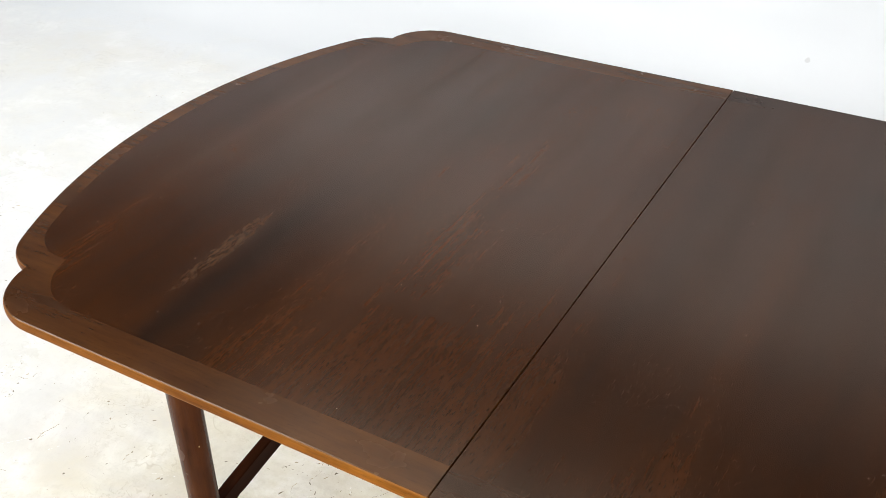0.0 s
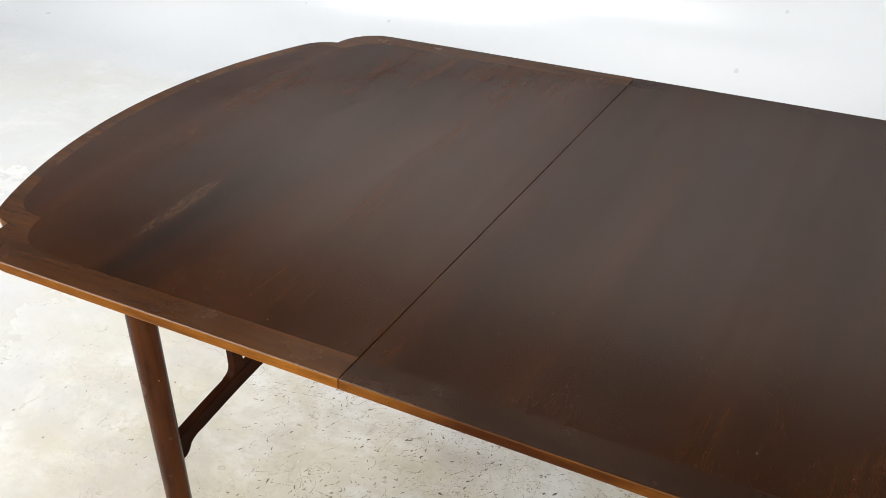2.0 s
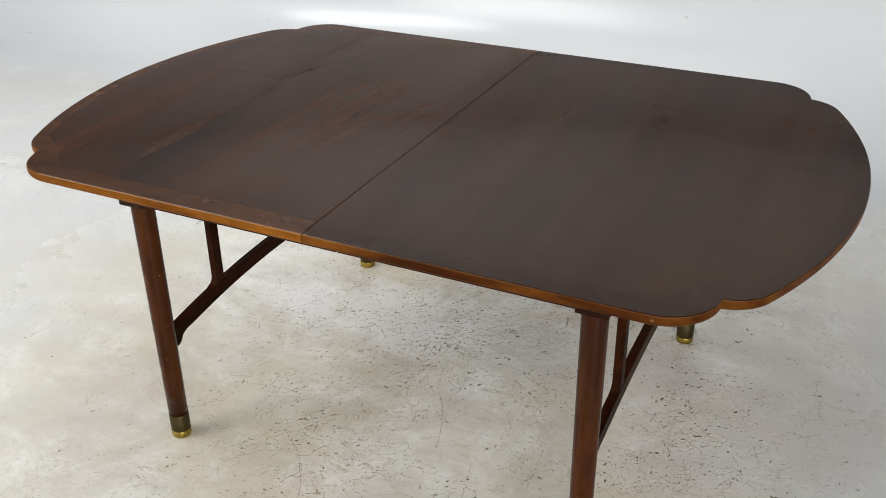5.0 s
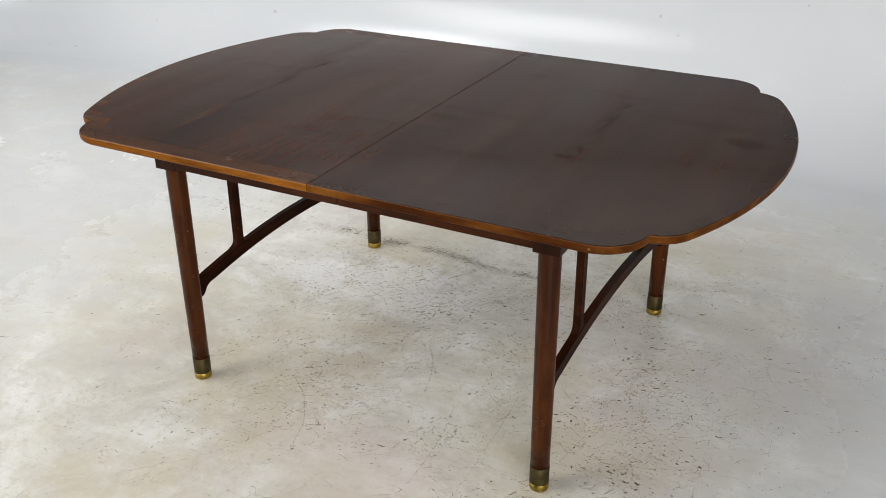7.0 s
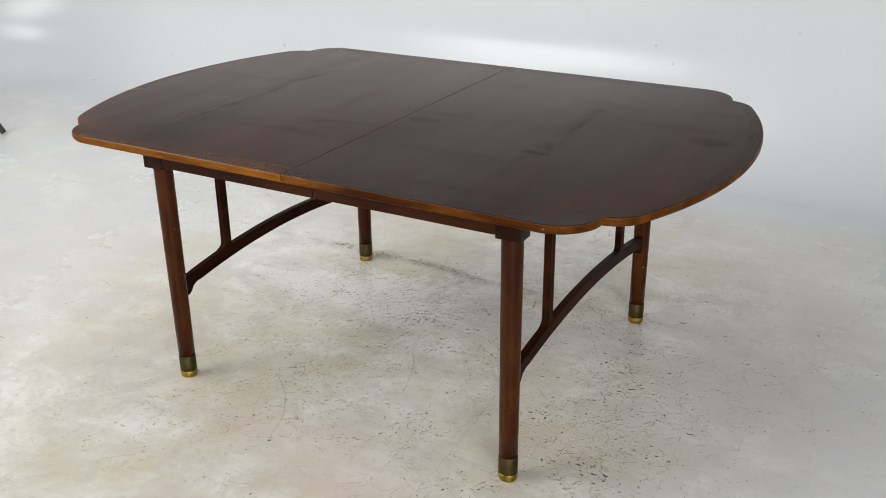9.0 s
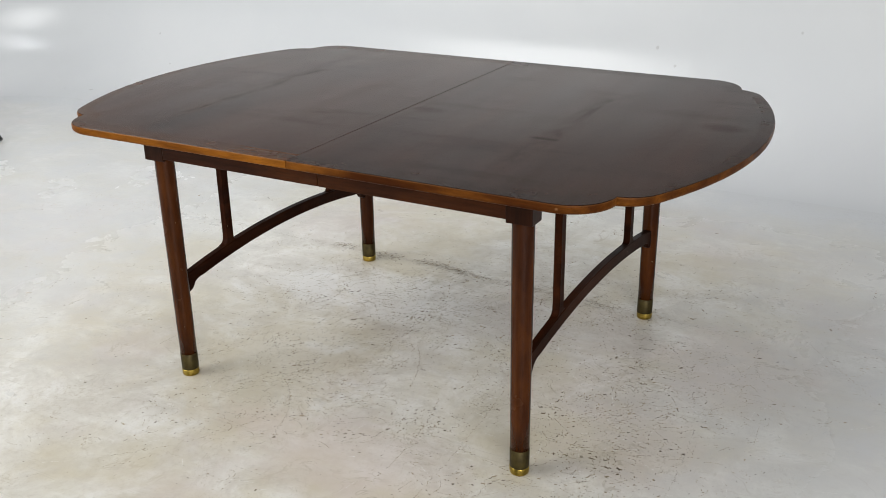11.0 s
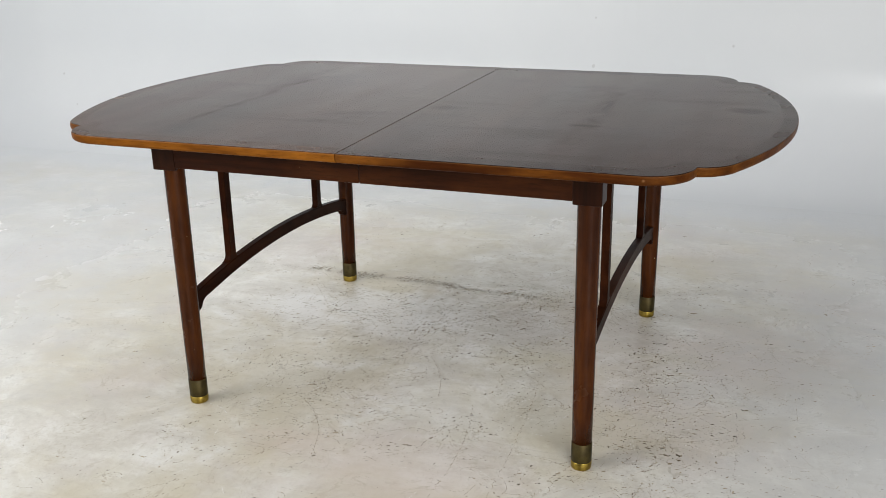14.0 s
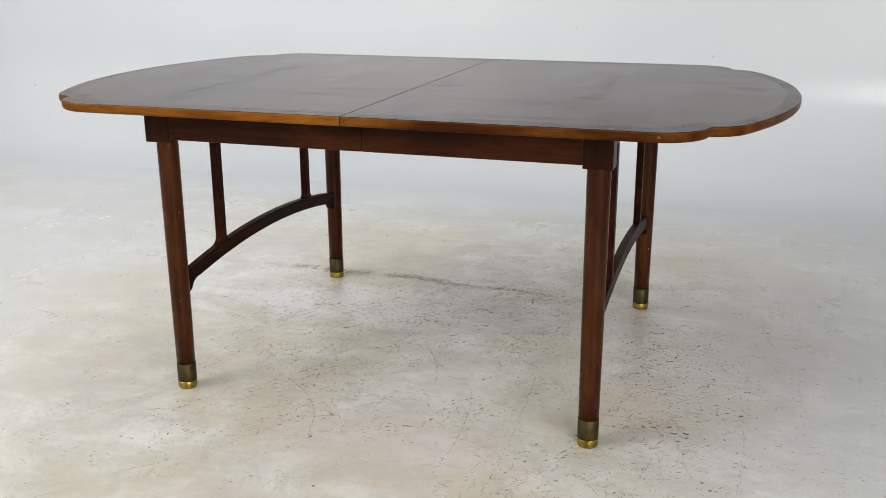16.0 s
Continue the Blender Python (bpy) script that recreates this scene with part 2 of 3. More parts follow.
def floor_paint():
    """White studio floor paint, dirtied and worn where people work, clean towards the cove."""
    n = Nodes("worn_white_floor_paint")
    big = n.noise(n.co, 0.9, 5, 0.6, 0.3)
    mid = n.noise(n.co, 4.5, 10, 0.74, 0.6)
    fine = n.noise(n.co, 38.0, 5, 0.7)
    grit = n.noise(n.co, 170.0, 3, 0.6)
    smear = n.noise(n.scaled(n.co, (1.0, 3.5, 1.0), (0, 0, 0.35)), 2.6, 6, 0.65, 0.6)
    c = n.mix(n.ramp(big, 0.3, 0.7), rgb(0.63, 0.615, 0.55), rgb(0.76, 0.75, 0.70))
    c = n.mix(n.ramp(smear, 0.4, 0.7, 0.0, 0.45), c, rgb(0.47, 0.44, 0.38))
    c = n.mix(n.ramp(mid, 0.47, 0.72, 0.0, 0.75), c, rgb(0.44, 0.40, 0.325))
    c = n.mix(n.ramp(mid, 0.47, 0.33, 0.0, 0.8), c, rgb(0.80, 0.80, 0.78))
    c = n.mix(n.ramp(fine, 0.52, 0.72, 0.0, 0.35), c, rgb(0.38, 0.345, 0.29))
    c = n.mix(n.ramp(grit, 0.58, 0.74, 0.0, 0.3), c, rgb(0.33, 0.30, 0.26))
    pink = n.noise(n.scaled(n.co, (1, 1, 1), (0, 0, 0), (5, 3, 0)), 1.7, 4, 0.6)
    c = n.mix(n.ramp(pink, 0.5, 0.7, 0.0, 0.55), c, rgb(0.52, 0.445, 0.41))
    yellow = n.noise(n.scaled(n.co, (1, 1, 1), (0, 0, 0), (-4, 8, 0)), 2.4, 4, 0.6)
    c = n.mix(n.ramp(yellow, 0.48, 0.68, 0.0, 0.6), c, rgb(0.52, 0.46, 0.31))
    # old stains: olive drag marks, a pinkish primer that shows through, a whiter repaint; and a greyer patch under the
    # table
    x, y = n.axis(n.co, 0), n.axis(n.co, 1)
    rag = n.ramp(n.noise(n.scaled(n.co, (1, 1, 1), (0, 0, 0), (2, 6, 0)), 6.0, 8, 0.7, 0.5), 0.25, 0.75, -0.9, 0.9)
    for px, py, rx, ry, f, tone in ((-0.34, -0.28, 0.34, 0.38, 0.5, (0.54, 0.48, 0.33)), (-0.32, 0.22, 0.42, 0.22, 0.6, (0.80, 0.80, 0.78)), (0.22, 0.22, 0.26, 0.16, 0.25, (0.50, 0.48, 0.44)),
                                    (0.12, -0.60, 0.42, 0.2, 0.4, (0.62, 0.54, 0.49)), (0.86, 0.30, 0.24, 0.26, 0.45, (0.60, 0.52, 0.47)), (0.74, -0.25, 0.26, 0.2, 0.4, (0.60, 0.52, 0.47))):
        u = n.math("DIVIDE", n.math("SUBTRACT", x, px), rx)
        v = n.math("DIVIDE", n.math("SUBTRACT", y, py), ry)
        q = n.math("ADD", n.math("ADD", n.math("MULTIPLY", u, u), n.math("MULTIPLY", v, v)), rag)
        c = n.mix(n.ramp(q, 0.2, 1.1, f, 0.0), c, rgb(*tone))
    # ridges and swirls left by the roller and by old scuffs
    lift = None
    for size, twist, lo, hi, f in ((7.0, 1.6, 0.004, 0.012, 0.5), (16.0, 2.2, 0.006, 0.02, 0.5)):
        v = n.math("ABSOLUTE", n.math("SUBTRACT", n.noise(n.scaled(n.co, (1, 1, 1), (0, 0, 0.6), (size, 1, 0)), size, 3, 0.5, twist), 0.5))
        v = n.math("MULTIPLY", n.ramp(v, lo, hi, 1.0, 0.0), n.ramp(n.noise(n.scaled(n.co, (1, 1, 1), (0, 0, 0), (1, size, 0)), 5.0, 4, 0.6), 0.5, 0.62))
        c = n.mix(n.math("MULTIPLY", v, f), c, rgb(0.40, 0.35, 0.26))
        lift = v if lift is None else n.math("MAXIMUM", lift, v)
    olive = n.noise(n.scaled(n.co, (1, 1.6, 1), (0, 0, -0.5), (9, -5, 0)), 1.9, 5, 0.65, 0.5)
    c = n.mix(n.ramp(olive, 0.5, 0.68, 0.0, 0.5), c, rgb(0.55, 0.50, 0.36))
    # hair-thin scratches in several directions
    for turn, s in ((0.4, 0.0), (1.2, 3.0), (1.9, 5.0), (2.6, 7.0)):
        v = n.noise(n.scaled(n.co, (0.5, 30.0, 1.0), (0, 0, turn), (s, s, 0)), 6.0, 3, 0.5, 0.35)
        keep = n.ramp(n.noise(n.scaled(n.co, (1, 1, 1), (0, 0, 0), (s * 3, 1, 0)), 2.6, 3, 0.5), 0.46, 0.62)
        c = n.mix(n.math("MULTIPLY", n.ramp(v, 0.69, 0.75, 0.0, 0.35), keep), c, rgb(0.30, 0.27, 0.23))
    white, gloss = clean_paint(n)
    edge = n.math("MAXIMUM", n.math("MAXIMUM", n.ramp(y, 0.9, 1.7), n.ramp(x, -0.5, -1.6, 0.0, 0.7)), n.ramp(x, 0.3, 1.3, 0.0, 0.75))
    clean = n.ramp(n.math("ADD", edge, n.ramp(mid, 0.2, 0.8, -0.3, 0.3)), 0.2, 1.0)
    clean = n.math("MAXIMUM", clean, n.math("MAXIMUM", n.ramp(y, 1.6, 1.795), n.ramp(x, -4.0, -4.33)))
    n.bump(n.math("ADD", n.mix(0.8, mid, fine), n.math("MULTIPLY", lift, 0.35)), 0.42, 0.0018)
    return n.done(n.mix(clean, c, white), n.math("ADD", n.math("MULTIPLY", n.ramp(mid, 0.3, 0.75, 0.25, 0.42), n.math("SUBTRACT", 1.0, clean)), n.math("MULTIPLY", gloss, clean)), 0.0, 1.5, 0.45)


def wall_paint():
    n = Nodes("white_cyclorama_paint")
    c, r = clean_paint(n)
    speck = n.ramp(n.noise(n.co, 26.0, 0, 0.3), 0.865, 0.875, 0.0, 0.5)
    return n.done(n.mix(speck, c, rgb(0.4, 0.4, 0.4)), r, 0.0, 1.5, 0.42)


def plain(name, colour, rough, metal=0.0, vary=0.15, scale=12.0):
    n = Nodes(name)
    v = n.noise(n.co, scale, 4, 0.6)
    dim = rgb(*[k * (1 - vary) for k in colour])
    c = n.mix(n.ramp(v, 0.3, 0.7), dim, rgb(*colour))
    return n.done(c, n.ramp(v, 0.3, 0.7, rough, rough + 0.1), metal)


def chip_material(name, dark, mid, pale):
    n = Nodes(name)
    geo = n.add("ShaderNodeNewGeometry")
    r = geo.outputs["Random Per Island"]
    c = n.mix(n.ramp(r, 0.1, 0.55), rgb(*dark), rgb(*mid))
    c = n.mix(n.ramp(r, 0.55, 1.0), c, rgb(*pale))
    return n.done(c, 0.7)


M_FIELD = field_wood()
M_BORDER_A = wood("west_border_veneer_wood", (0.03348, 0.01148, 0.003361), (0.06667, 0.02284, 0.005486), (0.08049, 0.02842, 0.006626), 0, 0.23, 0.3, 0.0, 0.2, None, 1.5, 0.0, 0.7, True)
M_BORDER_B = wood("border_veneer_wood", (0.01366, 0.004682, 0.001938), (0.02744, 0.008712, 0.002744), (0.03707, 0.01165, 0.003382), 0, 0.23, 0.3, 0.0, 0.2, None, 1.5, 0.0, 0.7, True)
M_EDGE_A = wood("orange_edge_wood", (0.07965, 0.02421, 0.003345), (0.1592, 0.05242, 0.006516), (0.2549, 0.0916, 0.01149), 0, 0.31, 0.4, 0.0, 0.05, None, 1.33, 0.14)
M_EDGE_B = wood("red_brown_edge_wood", (0.03823, 0.0104, 0.002565), (0.08746, 0.02661, 0.004318), (0.1689, 0.05942, 0.00873), 0, 0.31, 0.4, 0.0, 0.05, (0.652, -0.6055, 0.731), 1.35, 0.10)
M_APRON = wood("apron_wood", (0.01368, 0.004056, 0.001692), (0.03768, 0.01015, 0.002928), (0.06492, 0.01908, 0.00462), 0, 0.31, 0.4, 0.3, 0.14, None, 1.38)
M_BLOCK = wood("corner_block_wood", (0.00945, 0.00286, 0.00134), (0.025, 0.00683, 0.00225), (0.0405, 0.0121, 0.0034), 2, 0.32, 0.4, 0.7, 0.14, None, 1.38)
M_LEG = wood("leg_wood", (0.02232, 0.005904, 0.001473), (0.04877, 0.01295, 0.0025), (0.08124, 0.02366, 0.003973), 2, 0.22, 0.3, 0.8, 0.16, None, 1.4, 0.0, 0.5)
M_ARCH = wood("stretcher_wood", (0.010, 0.0030, 0.0014), (0.022, 0.0062, 0.0023), (0.036, 0.0105, 0.0034), 1, 0.38, 0.4, 0.5, 0.05, None, 1.33, 0.0, 0.7)
M_UNDER = plain("table_underside_wood", (0.10, 0.055, 0.03), 0.7)
M_AGED = plain("tarnished_brass", (0.072, 0.053, 0.015), 0.46, 0.75, 0.6, 40.0)
M_BRASS = plain("polished_brass", (0.50, 0.36, 0.075), 0.28, 1.0, 0.6, 70.0)
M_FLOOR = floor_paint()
M_WALL = wall_paint()
M_CEIL = plain("dark_studio_ceiling", (0.07, 0.07, 0.075), 0.85)
M_GREY = plain("grey_studio_wall", (0.50, 0.49, 0.48), 0.7)
M_BLACK = plain("black_stand_paint", (0.018, 0.018, 0.019), 0.4)
M_CHIP = chip_material("chipped_floor_dark", (0.10, 0.076, 0.047), (0.26, 0.205, 0.13), (0.46, 0.40, 0.29))
M_SCRATCH = chip_material("scratched_floor_brown", (0.17, 0.13, 0.08), (0.32, 0.26, 0.165), (0.47, 0.415, 0.30))
M_PALE = chip_material("pale_scratch_white", (0.74, 0.74, 0.72), (0.78, 0.78, 0.76), (0.80, 0.80, 0.78))
M_FAINT = chip_material("faint_scratch_grey", (0.34, 0.31, 0.27), (0.42, 0.39, 0.345), (0.50, 0.47, 0.42))


# ---- mesh helpers ----
def mesh_from(name, verts, faces, material, smooth=False):
    me = bpy.data.meshes.new(name)
    me.from_pydata([tuple(v) for v in verts], [], faces)
    me.update()
    for m in (material if isinstance(material, (list, tuple)) else [material]):
        me.materials.append(m)
    if smooth:
        me.polygons.foreach_set("use_smooth", [True] * len(me.polygons))
    return me


def part(name, bm, material, parent, label="", smooth=False):
    bmesh.ops.recalc_face_normals(bm, faces=bm.faces)
    me = bpy.data.meshes.new(name)
    bm.to_mesh(me)
    bm.free()
    me.materials.append(material)
    if smooth:
        me.polygons.foreach_set("use_smooth", [True] * len(me.polygons))
    ob = new(name, me)
    ob.parent = parent
    if label:
        ob["label"] = label
    return ob


def box(x0, x1, y0, y1, z0, z1, bevel=0.0015):
    bm = bmesh.new()
    bmesh.ops.create_cube(bm, size=1.0)
    for v in bm.verts:
        v.co = Vector((x0 + (v.co.x + 0.5) * (x1 - x0), y0 + (v.co.y + 0.5) * (y1 - y0), z0 + (v.co.z + 0.5) * (z1 - z0)))
    if bevel:
        bmesh.ops.bevel(bm, geom=bm.edges[:], offset=bevel, segments=2, affect="EDGES", profile=0.5)
    return bm


def lathe(rows, cx, cy, sides=40):
    """A turned solid from rows of (radius, z), closed at both ends."""
    bm = bmesh.new()
    rings = []
    for r, z in rows:
        rings.append([bm.verts.new((cx + r * math.cos(2 * math.pi * k / sides), cy + r * math.sin(2 * math.pi * k / sides), z)) for k in range(sides)])
    for a, b in zip(rings, rings[1:]):
        for k in range(sides):
            bm.faces.new((a[k], a[(k + 1) % sides], b[(k + 1) % sides], b[k]))
    bm.faces.new(rings[0])
    bm.faces.new(rings[-1])
    return bm


def stacked(rings):
    """A solid from rings of points of equal count, capped at both ends."""
    bm = bmesh.new()
    vs = [[bm.verts.new(p) for p in ring] for ring in rings]
    n = len(vs[0])
    for a, b in zip(vs, vs[1:]):
        for k in range(n):
            bm.faces.new((a[k], a[(k + 1) % n], b[(k + 1) % n], b[k]))
    bm.faces.new(vs[0])
    bm.faces.new(vs[-1])
    return bm


# ---- studio: floor, cove, walls, ceiling ----
COVE_Y, COVE_X, COVE_R, WALL_TOP, CEILING = 1.80, -4.35, 0.55, 2.80, 4.4
EAST, SOUTH = 5.2, -5.5


def cove_path():
    """Where the floor turns up: up the west side, round the corner, along the north side."""
    r = 0.9
    pts = [(COVE_X, SOUTH + (COVE_Y - r - SOUTH) * k / 12, -1.0, 0.0) for k in range(12)]
    for k in range(17):
        a = math.pi - k / 16 * math.pi / 2
        pts.append((COVE_X + r + r * math.cos(a), COVE_Y - r + r * math.sin(a), math.cos(a), math.sin(a)))
    pts += [(COVE_X + r + (EAST - COVE_X - r) * k / 16, COVE_Y, 0.0, 1.0) for k in range(1, 17)]
    return pts


def build_cove():
    verts, faces, path = [], [], cove_path()
    prof = [(COVE_R * math.sin(a), COVE_R * (1 - math.cos(a))) for a in [k / 20 * math.pi / 2 for k in range(21)]]
    prof += [(COVE_R, z) for z in (1.0, 1.6, 2.2, WALL_TOP)] + [(COVE_R + 0.15, WALL_TOP), (COVE_R + 0.15, -0.1)]
    for x, y, nx, ny in path:
        verts += [(x + nx * d, y + ny * d, z) for d, z in prof]
    m = len(prof)
    for i in range(len(path) - 1):
        for j in range(m - 1):
            a = i * m + j
            faces.append((a, a + m, a + m + 1, a + 1))
    me = mesh_from("cyclorama_wall", verts, faces, M_WALL, True)
    ob = tagged(new("cyclorama_wall", me), "white painted cyclorama wall with a curved cove at the floor", "wall", kind="structure")
    # a filled joint between two wall panels, a hand's width across and barely proud
    jv, jf = [], []
    for d, z in prof[1:-2]:
        for k in range(7):
            u = k / 6
            lift = 0.0012 * math.sin(math.pi * u) ** 2 - 0.0004
            a = math.atan2(d, COVE_R - z) if z < COVE_R else math.pi / 2
            jv.append((0.055 + 0.10 * u, COVE_Y + d - lift * math.sin(a), z + lift * math.cos(a)))
    for i in range(len(prof) - 4):
        for k in range(6):
            a = i * 7 + k
            jf.append((a, a + 1, a + 8, a + 7))
    joint = new("panel_joint", mesh_from("panel_joint", jv, jf, M_WALL, True))
    joint.parent = ob
    return ob


def build_floor():
    """The floor sheet, thick, up to the foot of the cove."""
    path = [(x, y) for x, y, _, _ in cove_path()] + [(EAST, SOUTH)]
    bm = bmesh.new()
    top = [bm.verts.new((x, y, 0.0)) for x, y in path]
    low = [bm.verts.new((x, y, -0.1)) for x, y in path]
    bm.faces.new(top)
    bm.faces.new(low)
    for k in range(len(path)):
        q = (k + 1) % len(path)
        bm.faces.new((top[k], top[q], low[q], low[k]))
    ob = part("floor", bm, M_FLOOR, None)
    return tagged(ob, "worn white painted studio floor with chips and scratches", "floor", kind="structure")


build_floor()
build_cove()
for nm, b in (("wall_east", (EAST, EAST + 0.2, SOUTH, 4.0, -0.1, CEILING)), ("wall_south", (-5.5, EAST, SOUTH - 0.2, SOUTH, -0.1, CEILING)),
              ("wall_north", (-5.5, EAST, 3.2, 3.4, -0.1, CEILING)), ("wall_west", (-5.5, -5.3, SOUTH, 3.2, -0.1, CEILING))):
    dark = nm in ("wall_north", "wall_west")
    tagged(part(nm, box(*b, 0), M_CEIL if dark else M_GREY, None), "plain dark studio back wall" if dark else "plain grey studio wall", "wall", kind="structure")
tagged(part("ceiling", box(-5.5, EAST + 0.2, SOUTH - 0.2, 3.4, CEILING, CEILING + 0.2, 0), M_CEIL, None), "dark painted studio ceiling", "ceiling", kind="structure")


# ---- the dining table ----
TOP, UNDER = 0.74, 0.719


def outline(hy, xe, nx, ny, R, r1=0.1, r2=0.09):
    """Half of the top's edge, from the seam at the front round the end to the seam at the back, for x > 0."""
    c1 = (nx - math.sqrt(r1 * r1 - (ny - hy + r1) ** 2), hy - r1)
    lo, hi = 0.2, 0.7
    for _ in range(60):
        f = (lo + hi) / 2
        c2 = (xe - R + (R - r2) * math.cos(f), (R - r2) * math.sin(f))
        if (ny - c2[1]) > math.sqrt(max(0.0, r2 * r2 - (nx - c2[0]) ** 2)):
            lo = f
        else:
            hi = f
    half = [(k / 10 * c1[0], hy) for k in range(10)]
    a1 = math.atan2(ny - c1[1], nx - c1[0])
    half += [(c1[0] + r1 * math.cos(a), c1[1] + r1 * math.sin(a)) for a in [math.pi / 2 + (a1 - math.pi / 2) * k / 14 for k in range(15)]]
    a2 = math.atan2(ny - c2[1], nx - c2[0])
    half += [(c2[0] + r2 * math.cos(a), c2[1] + r2 * math.sin(a)) for a in [a2 + (f - a2) * k / 12 for k in range(1, 13)]]
    half += [(xe - R + R * math.cos(a), R * math.sin(a)) for a in [f * (1 - k / 22) for k in range(1, 23)]]
    front = [(x, -y) for x, y in half]
    return front + half[-2::-1]


def ring(side, z, inset=0.0, seam=0.0011, inner=False):
    """The edge of one leaf at the height z; side -1 is the west leaf."""
    i = inset
    if inner:
        pts = outline(0.553 - i, 0.884 - i, 0.703 - i, 0.468 - i, 1.03)
    else:
        pts = outline(0.606 - i, 0.918 - i, 0.742 - i * 0.9, 0.511 - i * 0.9, 1.044 - i)
    return [(side * max(x, seam), y, z) for x, y in pts]


table = tagged(new("dining_table"), "dark stained wooden dining table with scalloped corners and brass feet", "table")
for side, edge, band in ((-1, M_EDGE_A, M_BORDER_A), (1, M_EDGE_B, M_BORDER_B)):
    leaf = part("tabletop_leaf", stacked([ring(side, UNDER, 0.0055), ring(side, UNDER + 0.0012, 0.0032), ring(side, UNDER + 0.003, 0.0016), ring(side, UNDER + 0.0055, 0.0005), ring(side, UNDER + 0.009), ring(side, TOP - 0.004),
                                          ring(side, TOP - 0.0022, 0.0005), ring(side, TOP - 0.0013, 0.0012)]), edge, table, "warm orange-brown wooden edge")
    outer, foot, inn = ring(side, TOP, 0.0022, 0.0012), ring(side, TOP - 0.001, 0.0014, 0.0012), ring(side, TOP, 0.0, 0.0012, True)
    n = len(outer)
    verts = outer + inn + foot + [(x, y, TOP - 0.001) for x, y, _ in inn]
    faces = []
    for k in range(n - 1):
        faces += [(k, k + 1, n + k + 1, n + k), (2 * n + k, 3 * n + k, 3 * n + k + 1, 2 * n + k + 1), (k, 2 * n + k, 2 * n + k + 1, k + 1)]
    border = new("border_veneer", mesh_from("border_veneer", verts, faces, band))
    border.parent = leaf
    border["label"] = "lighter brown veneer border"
    field = part("field_veneer", stacked([[(x, y, TOP - 0.001) for x, y, _ in inn], inn]), M_FIELD, leaf, "dark scuffed walnut veneer")

LEG_X, LEG_Y = 0.522, 0.468


def arch_ring(x, inset):
    """The side view of an end stretcher with its shaped ends."""
    pts = []
    ye = LEG_Y - 0.018
    low = lambda y: 0.307 - (2.36 - math.sqrt(2.36 ** 2 - y * y)) + inset
    high = lambda y: 0.342 - (2.44 - math.sqrt(2.44 ** 2 - y * y)) - inset
    for k in range(41):
        y = -ye + 2 * ye * k / 40
        pts.append((x, y, high(y)))
    # the bracket under each end: a small ogee
    br = [(ye, 0.246), (ye - 0.012, 0.247), (ye - 0.021, 0.252), (ye - 0.026, 0.259), (ye - 0.030, 0.266), (ye - 0.040, 0.2715), (ye - 0.052, 0.2755)]
    pts += [(x, y, z + inset) for y, z in br]
    y0 = ye - 0.065
    pts += [(x, y0 - 2 * y0 * k / 30, low(y0 - 2 * y0 * k / 30)) for k in range(31)]
    pts += [(x, -y, z + inset) for y, z in reversed(br)]
    return pts


def post_ring(x, y, inset):
    """The side view of an upright, flared into the stretcher by coves."""
    pts = []
    s = 1 if y > 0 else -1
    half, base = 0.0140 - inset, 0.342 - (2.44 - math.sqrt(2.44 ** 2 - y * y)) - 0.006
    ro, ri = 0.021, 0.012
    pts.append((x, y + s * half, 0.722))
    for k in range(7):
        a = k / 6 * math.pi / 2
        pts.append((x, y + s * (half + ro * (1 - math.cos(a))), base + ro - ro * math.sin(a) + 0.004))
    for k in range(7):
        a = (1 - k / 6) * math.pi / 2
        pts.append((x, y - s * (half + ri * (1 - math.cos(a))), base + ri - ri * math.sin(a) + 0.010))
    pts.append((x, y - s * half, 0.722))
    return pts


